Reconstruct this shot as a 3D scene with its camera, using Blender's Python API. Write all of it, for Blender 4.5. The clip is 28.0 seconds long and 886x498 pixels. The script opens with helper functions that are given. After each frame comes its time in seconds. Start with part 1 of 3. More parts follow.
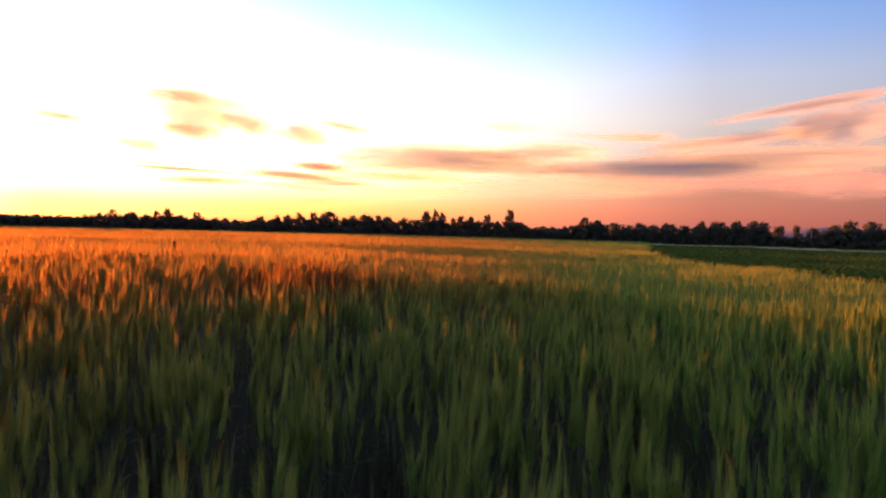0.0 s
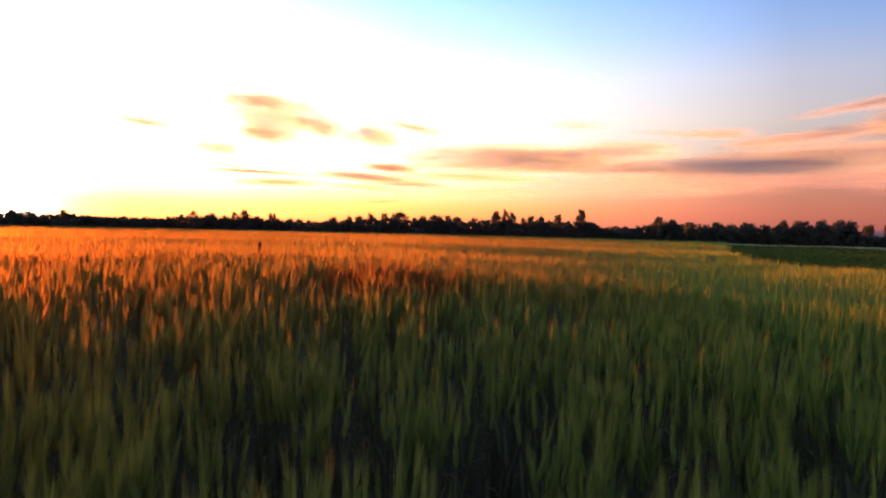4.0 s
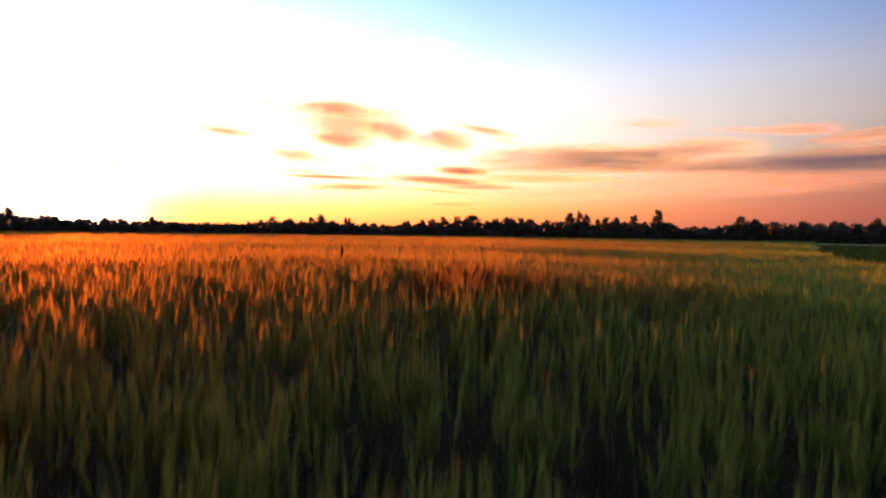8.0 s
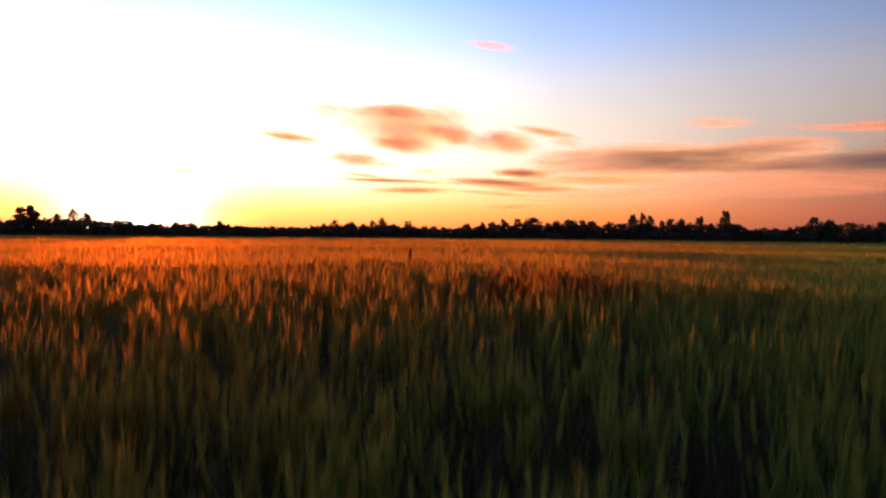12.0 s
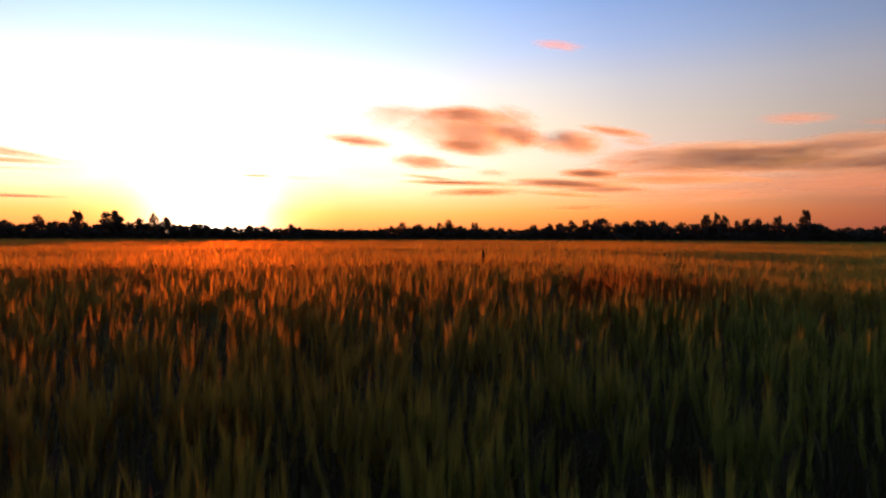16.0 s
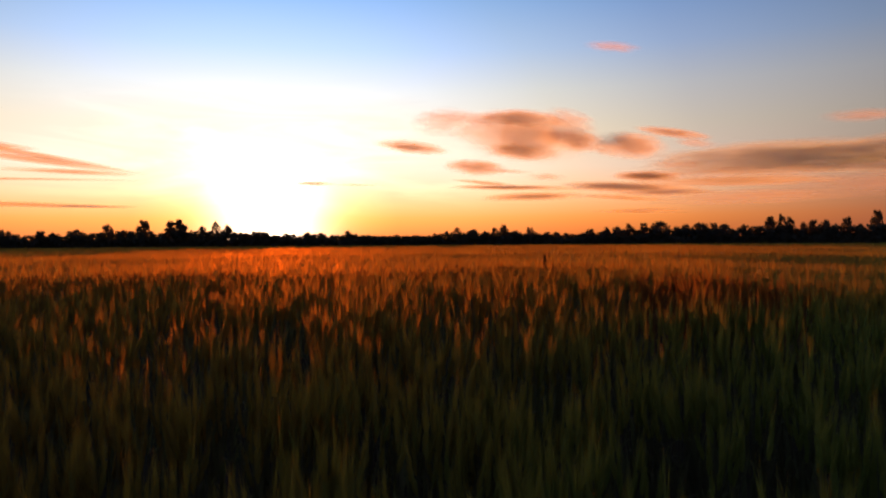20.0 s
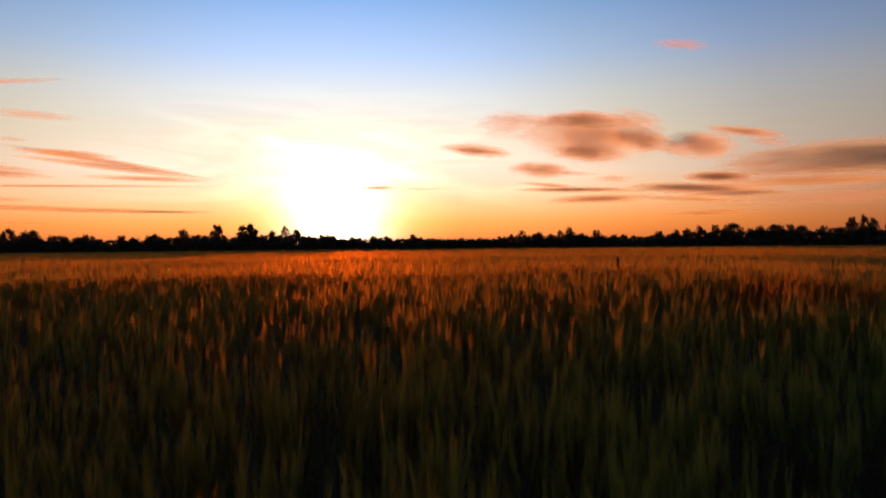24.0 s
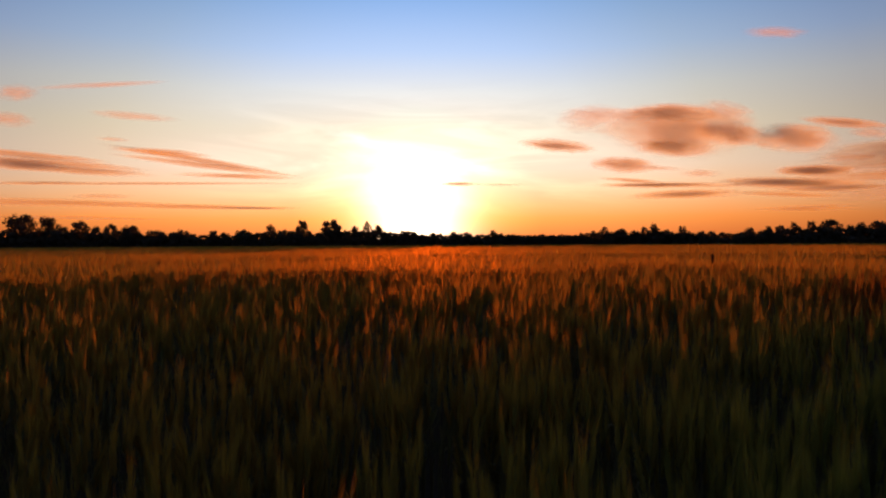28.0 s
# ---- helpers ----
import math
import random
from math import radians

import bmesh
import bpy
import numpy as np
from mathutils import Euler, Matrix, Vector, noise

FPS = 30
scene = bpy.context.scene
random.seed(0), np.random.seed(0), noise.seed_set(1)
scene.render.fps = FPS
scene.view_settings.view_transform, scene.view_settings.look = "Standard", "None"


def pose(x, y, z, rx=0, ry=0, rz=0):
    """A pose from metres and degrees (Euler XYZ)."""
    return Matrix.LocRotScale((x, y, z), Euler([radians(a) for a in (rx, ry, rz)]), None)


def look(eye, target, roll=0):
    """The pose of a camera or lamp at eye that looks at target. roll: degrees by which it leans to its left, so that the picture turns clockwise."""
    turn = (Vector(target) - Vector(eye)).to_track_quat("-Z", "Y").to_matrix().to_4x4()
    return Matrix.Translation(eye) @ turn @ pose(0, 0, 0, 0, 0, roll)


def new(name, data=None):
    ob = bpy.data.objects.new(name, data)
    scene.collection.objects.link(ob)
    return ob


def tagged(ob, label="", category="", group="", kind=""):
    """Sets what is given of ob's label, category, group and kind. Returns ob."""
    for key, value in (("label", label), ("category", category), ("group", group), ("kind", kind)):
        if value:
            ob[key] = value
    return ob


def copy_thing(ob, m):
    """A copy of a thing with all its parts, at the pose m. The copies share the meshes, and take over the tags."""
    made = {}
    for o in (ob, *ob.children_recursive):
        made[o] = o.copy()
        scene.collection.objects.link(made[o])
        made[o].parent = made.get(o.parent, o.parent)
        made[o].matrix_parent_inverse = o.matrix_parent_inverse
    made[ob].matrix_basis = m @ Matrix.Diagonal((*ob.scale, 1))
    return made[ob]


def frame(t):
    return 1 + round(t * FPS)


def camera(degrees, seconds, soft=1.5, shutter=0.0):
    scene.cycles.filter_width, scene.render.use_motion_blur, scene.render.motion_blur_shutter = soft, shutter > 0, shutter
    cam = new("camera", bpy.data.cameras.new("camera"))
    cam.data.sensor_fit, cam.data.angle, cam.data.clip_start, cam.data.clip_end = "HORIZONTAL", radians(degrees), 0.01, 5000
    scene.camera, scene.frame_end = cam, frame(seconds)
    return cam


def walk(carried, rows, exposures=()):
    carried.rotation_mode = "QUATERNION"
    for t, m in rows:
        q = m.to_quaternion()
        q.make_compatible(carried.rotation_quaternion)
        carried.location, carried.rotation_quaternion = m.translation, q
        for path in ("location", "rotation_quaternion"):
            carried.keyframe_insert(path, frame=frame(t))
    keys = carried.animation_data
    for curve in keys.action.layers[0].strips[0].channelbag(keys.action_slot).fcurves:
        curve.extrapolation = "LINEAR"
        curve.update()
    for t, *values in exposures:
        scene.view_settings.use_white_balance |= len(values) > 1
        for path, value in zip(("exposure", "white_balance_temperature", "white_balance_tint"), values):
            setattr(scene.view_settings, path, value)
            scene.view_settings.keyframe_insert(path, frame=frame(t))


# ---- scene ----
# Camera: a motorised slider about a metre long that pans left as it slides left.
cam = camera(63.5, 28.0, soft=2.25)
METRES, EYE, TILT, LEAN, TURN = 1.0, 1.55, -1.18, -1.3, 0.0
DRIFT = 0.037  # degrees of pan per second on top of the rows
ROWS = [
    (0.0, 0.0, 0.0, 0.0, 0.0, 0.0, -0.0),
    (0.5, -0.021, 0.0043, 0.0009, 0.42, -0.02, -0.01),
    (1.0, -0.0459, 0.0087, 0.0026, 1.02, -0.01, -0.04),
    (1.5, -0.0668, 0.0096, 0.0043, 1.59, -0.02, -0.09),
    (2.0, -0.0954, 0.009, 0.0053, 2.34, -0.01, -0.15),
    (2.5, -0.1167, 0.008, 0.0044, 3.03, 0.01, -0.19),
    (3.0, -0.1333, 0.0055, 0.0023, 3.71, 0.02, -0.17),
    (3.5, -0.1609, 0.0047, 0.006, 4.52, -0.0, -0.13),
    (5.5, -0.2352, 0.0117, 0.0023, 7.82, 0.16, 0.48),
    (6.0, -0.2538, 0.0131, 0.0012, 8.46, 0.15, 0.46),
    (6.5, -0.2686, 0.0092, 0.0012, 9.09, 0.18, 0.43),
    (7.0, -0.2822, 0.0065, 0.0044, 9.77, 0.21, 0.45),
    (7.5, -0.2998, 0.0022, 0.0041, 10.34, 0.24, 0.47),
    (8.0, -0.3184, -0.0001, 0.0049, 11.04, 0.26, 0.45),
    (8.5, -0.3314, -0.0032, 0.007, 11.63, 0.29, 0.45),
    (9.0, -0.3433, -0.0066, 0.0053, 12.21, 0.34, 0.46),
    (9.5, -0.3631, -0.0118, 0.0049, 12.85, 0.36, 0.36),
    (10.0, -0.3778, -0.0172, 0.0069, 13.38, 0.37, 0.37),
    (10.5, -0.3907, -0.0229, 0.0097, 13.89, 0.39, 0.33),
    (11.0, -0.4147, -0.0328, 0.0123, 14.46, 0.44, 0.39),
    (11.5, -0.4367, -0.0379, 0.0109, 14.99, 0.48, 0.43),
    (12.0, -0.4636, -0.0415, 0.011, 15.67, 0.52, 0.55),
    (12.5, -0.4835, -0.0446, 0.0094, 16.3, 0.54, 0.62),
    (14.5, -0.5543, -0.0561, -0.0042, 18.9, 0.63, 0.62),
    (15.0, -0.571, -0.0591, -0.0033, 19.63, 0.67, 0.63),
    (15.5, -0.5821, -0.0624, -0.0031, 20.32, 0.71, 0.7),
    (16.0, -0.5962, -0.0658, -0.001, 20.84, 0.73, 0.7),
    (16.5, -0.6081, -0.0698, -0.0008, 21.37, 0.75, 0.7),
    (17.0, -0.6204, -0.0726, 0.0024, 21.9, 0.79, 0.74),
    (17.5, -0.6374, -0.0771, 0.0059, 22.5, 0.81, 0.73),
    (18.0, -0.6549, -0.0861, 0.0087, 23.06, 0.86, 0.68),
    (18.5, -0.6657, -0.0923, 0.0095, 23.46, 0.95, 0.76),
    (19.0, -0.6796, -0.1011, 0.0076, 24.04, 1.1, 0.95),
    (19.5, -0.69, -0.1066, 0.0062, 24.61, 1.17, 1.08),
    (20.0, -0.7045, -0.1127, 0.0084, 25.08, 1.22, 1.13),
    (20.5, -0.7191, -0.12, 0.0116, 25.56, 1.28, 1.11),
    (21.0, -0.7342, -0.1274, 0.0089, 26.16, 1.38, 1.07),
    (21.5, -0.7492, -0.1354, 0.0069, 26.68, 1.46, 1.14),
    (23.5, -0.795, -0.1641, -0.015, 29.46, 1.58, 1.12),
    (24.0, -0.8118, -0.1739, -0.0161, 30.08, 1.58, 1.14),
    (24.5, -0.8308, -0.1858, -0.0194, 30.79, 1.59, 1.15),
    (25.0, -0.8436, -0.2001, -0.0277, 31.72, 1.56, 1.01),
    (25.5, -0.8516, -0.2015, -0.0269, 32.47, 1.4, 1.01),
    (26.0, -0.8714, -0.2141, -0.0206, 33.26, 1.3, 0.9),
    (26.5, -0.884, -0.2242, -0.021, 34.01, 1.3, 0.88),
    (27.0, -0.8946, -0.229, -0.0186, 34.72, 1.3, 0.81),
    (27.5, -0.9097, -0.2389, -0.0189, 35.52, 1.33, 0.71),
    (28.0, -0.9244, -0.249, -0.0176, 36.29, 1.36, 0.66),
]
EXPOSURES = [(0.0, 2.04, 6050, 21), (3.0, 1.97, 6100, 22), (6.0, 1.81, 6200, 24), (8.0, 1.58, 6300, 25), (11.0, 1.22, 6500, 28), (15.0, 0.82, 6650, 29), (17.0, 0.62, 6650, 27), (20.0, 0.30, 6550, 22), (24.0, 0.10, 6600, 21), (28.0, 0.02, 6650, 21)]
walk(cam, [(t, pose(0, 0, EYE, TILT, LEAN, TURN) @ pose(METRES * x, METRES * y, METRES * z, 90 + pitch, roll, yaw + DRIFT * t)) for t, x, y, z, yaw, pitch, roll in ROWS], EXPOSURES)

# ---------------------------------------------------------------- sky and sun
SUN_BEARING, SUN_HEIGHT = 39.35, 1.65  # degrees left of the first view, degrees over the horizon


def bearing(deg, dist, z=0.0):
    """A place at that bearing (degrees to the left of +y) and distance."""
    a = radians(deg)
    return Vector((-dist * math.sin(a), dist * math.cos(a), z))


class Graph:
    """Short hand for node trees."""

    def __init__(self, tree):
        self.tree = tree
        tree.nodes.clear()

    def add(self, kind, inputs=None, **settings):
        node = self.tree.nodes.new(kind)
        for key, value in settings.items():
            setattr(node, key, value)
        for key, value in (inputs or {}).items():
            if isinstance(value, bpy.types.NodeSocket):
                self.tree.links.new(value, node.inputs[key])
            else:
                node.inputs[key].default_value = value
        return node

    def math(self, op, a, b=0.0, clamp=False):
        return self.add("ShaderNodeMath", {0: a, 1: b}, operation=op, use_clamp=clamp).outputs[0]

    def mixed(self, f, a, b, mode="MIX"):
        n = self.add("ShaderNodeMix", {0: f}, data_type="RGBA", blend_type=mode)
        for i, v in ((6, a), (7, b)):
            if isinstance(v, bpy.types.NodeSocket):
                self.tree.links.new(v, n.inputs[i])
            else:
                n.inputs[i].default_value = (*v, 1)
        return n.outputs[2]

    def noise(self, vec, scale, detail=3.0, rough=0.55):
        return self.add("ShaderNodeTexNoise", {"Vector": vec, "Scale": scale, "Detail": detail, "Roughness": rough}).outputs["Fac"]

    def steps(self, fac, a, b, lo=0.0, hi=1.0):
        return self.add("ShaderNodeMapRange", {"Value": fac, "From Min": a, "From Max": b, "To Min": lo, "To Max": hi}, interpolation_type="SMOOTHSTEP").outputs[0]


# colour of the evening air by height (degrees) and how it falls off with the angle from the sun (degrees)
AIR_BY_HEIGHT = [(0, 0.62, 0.14, 0.035), (2, 0.95, 0.33, 0.075), (3, 0.94, 0.45, 0.175), (4, 0.91, 0.56, 0.30), (6, 0.80, 0.66, 0.49), (9, 0.67, 0.65, 0.50), (12, 0.54, 0.62, 0.61), (15, 0.34, 0.52, 0.74), (19, 0.19, 0.40, 0.72), (32, 0.20, 0.34, 0.52), (55, 0.23, 0.29, 0.42), (90, 0.21, 0.26, 0.37)]
AIR_FAR_FROM_SUN = [(0, 0.54, 0.14, 0.095), (2, 0.69, 0.215, 0.112), (4, 0.67, 0.30, 0.165), (6, 0.69, 0.51, 0.32), (9, 0.70, 0.645, 0.50), (12, 0.61, 0.66, 0.63), (15, 0.38, 0.56, 0.73), (19, 0.21, 0.42, 0.70), (32, 0.20, 0.34, 0.52), (55, 0.23, 0.29, 0.42), (90, 0.21, 0.26, 0.37)]
AIR_BY_ANGLE = [(0, 1.7, 3.3, 4.2), (3, 1.6, 2.5, 3.0), (6, 1.5, 1.85, 1.75), (10, 1.38, 1.36, 1.34), (16, 1.21, 1.2, 1.2), (24, 0.97, 0.92, 0.85), (34, 0.65, 0.62, 0.63), (46, 0.42, 0.41, 0.43), (60, 0.235, 0.23, 0.26), (76, 0.155, 0.17, 0.22), (90, 0.12, 0.14, 0.19)]


def sky_world():
    world = bpy.data.worlds.new("evening_sky")
    scene.world = world
    world.use_nodes = True
    g = Graph(world.node_tree)
    sky = g.add("ShaderNodeTexSky", sky_type="NISHITA", sun_disc=False, sun_elevation=radians(SUN_HEIGHT), sun_rotation=radians(-SUN_BEARING), air_density=1.2, dust_density=2.5, ozone_density=2.0)
    way = g.add("ShaderNodeTexCoord").outputs["Generated"]
    s = bearing(SUN_BEARING, math.cos(radians(1.2)), math.sin(radians(1.2)))
    dot = g.math("MAXIMUM", g.add("ShaderNodeVectorMath", {0: way, 1: s}, operation="DOT_PRODUCT").outputs["Value"], 0.0)
    xyz = g.add("ShaderNodeSeparateXYZ", {0: way})
    high = g.math("MULTIPLY", g.math("ARCSINE", g.math("MAXIMUM", xyz.outputs[2], 0.0)), 57.2958)
    away = g.math("MULTIPLY", g.math("ARCCOSINE", dot), 57.2958)

    def by_degree(angle, table):
        ramp = g.add("ShaderNodeValToRGB", {0: g.math("DIVIDE", angle, 90.0)})
        stops = ramp.color_ramp.elements
        for at, *colour in table:
            e = stops[0] if at == 0 else stops[len(stops) - 1] if at == 90 else stops.new(at / 90)
            e.position, e.color = at / 90, (*colour, 1)
        return ramp.outputs[0]

    tone = g.mixed(g.steps(away, 30.0, 60.0), by_degree(high, AIR_BY_HEIGHT), by_degree(high, AIR_FAR_FROM_SUN))
    air = g.mixed(1.0, tone, by_degree(away, AIR_BY_ANGLE), "MULTIPLY")
    # high thin veils drawn out across the sky, brightest round the sun
    along = g.add("ShaderNodeVectorMath", {0: way, 1: (4.0, 4.0, 26.0)}, operation="MULTIPLY").outputs[0]
    veil = g.add("ShaderNodeTexNoise", {"Vector": along, "Scale": 1.0, "Detail": 6.0, "Roughness": 0.6, "Distortion": 1.2}).outputs["Fac"]
    veil = g.math("MULTIPLY", g.math("SUBTRACT", g.steps(veil, 0.36, 0.68), 0.4), g.math("MULTIPLY", g.steps(away, 24.0, 6.0, 0.0, 0.26), g.math("MULTIPLY", g.steps(high, 1.5, 4.0), g.steps(high, 14.0, 8.0))))
    gain = g.math("ADD", 1.0, veil)
    air = g.mixed(1.0, air, g.add("ShaderNodeCombineColor", {0: gain, 1: gain, 2: gain}).outputs[0], "MULTIPLY")
    # one bright streak of cirrus slanting down over the sun
    west = g.math("SUBTRACT", g.math("MULTIPLY", g.math("ARCTAN2", g.math("MULTIPLY", xyz.outputs[0], -1.0), xyz.outputs[1]), 57.2958), SUN_BEARING)
    ripple = g.math("MULTIPLY", g.math("SUBTRACT", g.noise(g.add("ShaderNodeVectorMath", {0: way, 1: (14.0, 14.0, 14.0)}, operation="MULTIPLY").outputs[0], 1.0, 3.0), 0.5), 1.6)
    over = g.math("ADD", g.math("SUBTRACT", g.math("SUBTRACT", high, 7.2), g.math("MULTIPLY", west, 0.23)), ripple)
    streak = g.math("POWER", 2.71828, g.math("MULTIPLY", g.math("POWER", g.math("ABSOLUTE", g.math("DIVIDE", over, 0.36)), 1.6), -1.0))
    streak = g.math("MULTIPLY", streak, g.math("MULTIPLY", g.steps(west, 8.0, 4.0), g.steps(west, -8.5, -1.0)))
    air = g.mixed(1.0, air, g.mixed(streak, (0, 0, 0), (0.24, 0.25, 0.27)), "ADD")
    # the blinding core round the sun
    core = g.math("POWER", 2.71828, g.math("MULTIPLY", g.math("POWER", g.math("DIVIDE", away, 3.1), 1.7), -1.0))
    air = g.mixed(1.0, air, g.mixed(core, (0, 0, 0), (2.6, 2.3, 1.7)), "ADD")
    total = g.mixed(1.0, air, g.mixed(1.0, sky.outputs[0], (0.012, 0.012, 0.012), "MULTIPLY"), "ADD")
    back = g.add("ShaderNodeBackground", {"Color": total, "Strength": 1.0})
    g.add("ShaderNodeOutputWorld", {0: back.outputs[0]})


sky_world()
sun = new("sun", bpy.data.lights.new("sun", "SUN"))
sun.data.energy, sun.data.angle, sun.data.color = 5.0, radians(0.6), (1.0, 0.24, 0.012)
sun.matrix_world = look(bearing(SUN_BEARING, 100, 100 * math.tan(radians(SUN_HEIGHT))), (0, 0, 0))


# ---------------------------------------------------------------- materials
def material(name):
    m = bpy.data.materials.new(name)
    m.use_nodes = True
    return m, Graph(m.node_tree)


def plant_material(name, fresh, ripe, through_light, share, sheer=0.0, patchy=0.5, rough=0.6):
    """A thin leaf or ear: grain, patches of ripeness over the field, light shining through."""
    m, g = material(name)
    geo = g.add("ShaderNodeNewGeometry")
    place = g.add("ShaderNodeTexCoord").outputs["Object"]
    patch = g.noise(geo.outputs["Position"], 0.22, 4.0)
    grain = g.noise(place, 140.0, 2.0)
    ripe_f = g.math("ADD", g.math("MULTIPLY", geo.outputs["Random Per Island"], 1 - patchy), g.math("MULTIPLY", g.steps(patch, 0.35, 0.68), patchy))
    # greener to the eastern edge and by the slider: shade put into the colour
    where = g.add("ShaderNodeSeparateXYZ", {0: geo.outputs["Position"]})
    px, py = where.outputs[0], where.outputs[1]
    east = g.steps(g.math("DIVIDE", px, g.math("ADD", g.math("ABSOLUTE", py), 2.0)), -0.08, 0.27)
    near_shade = g.math("MULTIPLY", g.steps(py, 8.6, 6.0), g.steps(px, -2.7, -0.3, 0.05, 0.9))
    bright_f = g.math("MULTIPLY", east, g.steps(px, -1.6, 0.6))
    east = g.math("MAXIMUM", east, near_shade)
    # one patch has ripened to a rusty red
    rx = g.math("DIVIDE", g.math("ADD", px, 1.4), 1.0)
    ry = g.math("DIVIDE", g.math("SUBTRACT", py, 7.6), 2.1)
    rust = g.math("SQRT", g.math("ADD", g.math("MULTIPLY", rx, rx), g.math("MULTIPLY", ry, ry)))
    rust = g.steps(g.math("ADD", rust, g.math("MULTIPLY", g.math("SUBTRACT", g.noise(geo.outputs["Position"], 1.6, 3.0), 0.5), 1.2)), 1.15, 0.7)
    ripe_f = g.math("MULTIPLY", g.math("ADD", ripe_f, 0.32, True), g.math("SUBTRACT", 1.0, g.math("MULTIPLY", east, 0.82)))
    # fresh green is brighter eastward; elsewhere lens flare's warmth is painted into it
    fresh_tone = g.mixed(bright_f, tuple(c * k for c, k in zip(fresh, (1.32, 1.12, 1.05))), tuple(c * k for c, k in zip(fresh, (1.35, 1.30, 1.0))))
    colour = g.mixed(g.math("MULTIPLY", rust, 0.9), g.mixed(ripe_f, fresh_tone, ripe), (0.36, 0.09, 0.03))
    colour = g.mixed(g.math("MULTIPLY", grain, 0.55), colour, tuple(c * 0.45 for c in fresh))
    body = g.add("ShaderNodeBsdfPrincipled", {"Base Color": colour, "Roughness": rough, "Specular IOR Level": 0.06})
    # less golden light is let through where that shade is painted
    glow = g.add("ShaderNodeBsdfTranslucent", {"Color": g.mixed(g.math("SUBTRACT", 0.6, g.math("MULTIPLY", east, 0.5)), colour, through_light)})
    shade = g.add("ShaderNodeMixShader", {0: share, 1: body.outputs[0], 2: glow.outputs[0]}).outputs[0]
    if sheer:  # thin husks pass a little low light straight on
        husk = g.add("ShaderNodeBsdfRefraction", {"Color": (0.9, 0.36, 0.08, 1), "Roughness": 0.65, "IOR": 1.15}, distribution="GGX")
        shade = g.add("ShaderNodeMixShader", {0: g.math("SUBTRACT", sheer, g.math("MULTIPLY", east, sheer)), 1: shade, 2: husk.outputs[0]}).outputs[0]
    g.add("ShaderNodeOutputMaterial", {0: shade})
    return m


# ripe reds of stem and leaf also hold some painted lens flare
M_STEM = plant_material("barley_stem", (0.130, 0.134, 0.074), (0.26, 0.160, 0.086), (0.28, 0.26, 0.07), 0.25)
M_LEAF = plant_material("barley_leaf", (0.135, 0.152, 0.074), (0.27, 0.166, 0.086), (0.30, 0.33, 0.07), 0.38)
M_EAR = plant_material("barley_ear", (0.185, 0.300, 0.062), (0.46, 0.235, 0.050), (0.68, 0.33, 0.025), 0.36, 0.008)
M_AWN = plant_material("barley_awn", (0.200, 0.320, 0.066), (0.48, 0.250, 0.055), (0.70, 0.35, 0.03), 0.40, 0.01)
M_LOW = plant_material("low_crop_leaf", (0.115, 0.150, 0.024), (0.14, 0.165, 0.028), (0.09, 0.17, 0.015), 0.2, rough=0.8)
M_STUBBLE = plant_material("pale_stubble", (0.46, 0.42, 0.24), (0.6, 0.54, 0.32), (0.62, 0.52, 0.28), 0.4)


def ground_material():
    m, g = material("field_soil")
    place = g.add("ShaderNodeTexCoord").outputs["Object"]
    big, fine = g.noise(place, 0.35, 5.0), g.noise(place, 22.0, 5.0, 0.7)
    colour = g.mixed(g.steps(big, 0.35, 0.65), (0.065, 0.045, 0.028), (0.11, 0.08, 0.05))
    growth = g.math("MULTIPLY", g.steps(g.noise(place, 3.0, 6.0, 0.7), 0.42, 0.62), 0.75)
    colour = g.mixed(growth, colour, (0.06, 0.075, 0.02))
    colour = g.mixed(g.math("MULTIPLY", fine, 0.6), colour, (0.05, 0.036, 0.022))
    bump = g.add("ShaderNodeBump", {"Height": fine, "Strength": 0.8, "Distance": 0.04})
    body = g.add("ShaderNodeBsdfPrincipled", {"Base Color": colour, "Roughness": 0.95, "Specular IOR Level": 0.05, "Normal": bump.outputs[0]})
    g.add("ShaderNodeOutputMaterial", {0: body.outputs[0]})
    return m


def plain(name, a, b, scale, rough=0.8, bump=0.3, thick=0.02):
    m, g = material(name)
    place = g.add("ShaderNodeTexCoord").outputs["Object"]
    n1, n2 = g.noise(place, scale, 5.0, 0.65), g.noise(place, scale * 9, 3.0)
    colour = g.mixed(g.math("MULTIPLY", n2, 0.4), g.mixed(g.steps(n1, 0.3, 0.7), a, b), tuple(c * 0.5 for c in a))
    relief = g.add("ShaderNodeBump", {"Height": n2, "Strength": bump, "Distance": thick})
    g.add("ShaderNodeOutputMaterial", {0: g.add("ShaderNodeBsdfPrincipled", {"Base Color": colour, "Roughness": rough, "Normal": relief.outputs[0]}).outputs[0]})
    return m


M_SOIL = ground_material()
M_WEED = plain("dry_dock_seed", (0.055, 0.026, 0.014), (0.09, 0.045, 0.022), 30.0, 0.85)
M_WEED_LEAF = plain("dock_leaf", (0.05, 0.075, 0.025), (0.085, 0.09, 0.03), 20.0, 0.7)
M_BARK = plain("tree_bark", (0.06, 0.045, 0.032), (0.11, 0.085, 0.06), 4.0, 0.9, 0.7, 0.05)
M_CROWN = plant_material("tree_leaves", (0.11, 0.11, 0.085), (0.14, 0.125, 0.10), (0.16, 0.13, 0.03), 0.30)
# distance haze is put into the hills' blue-violet base colour
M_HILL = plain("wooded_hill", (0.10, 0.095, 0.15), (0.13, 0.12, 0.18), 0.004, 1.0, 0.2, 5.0)


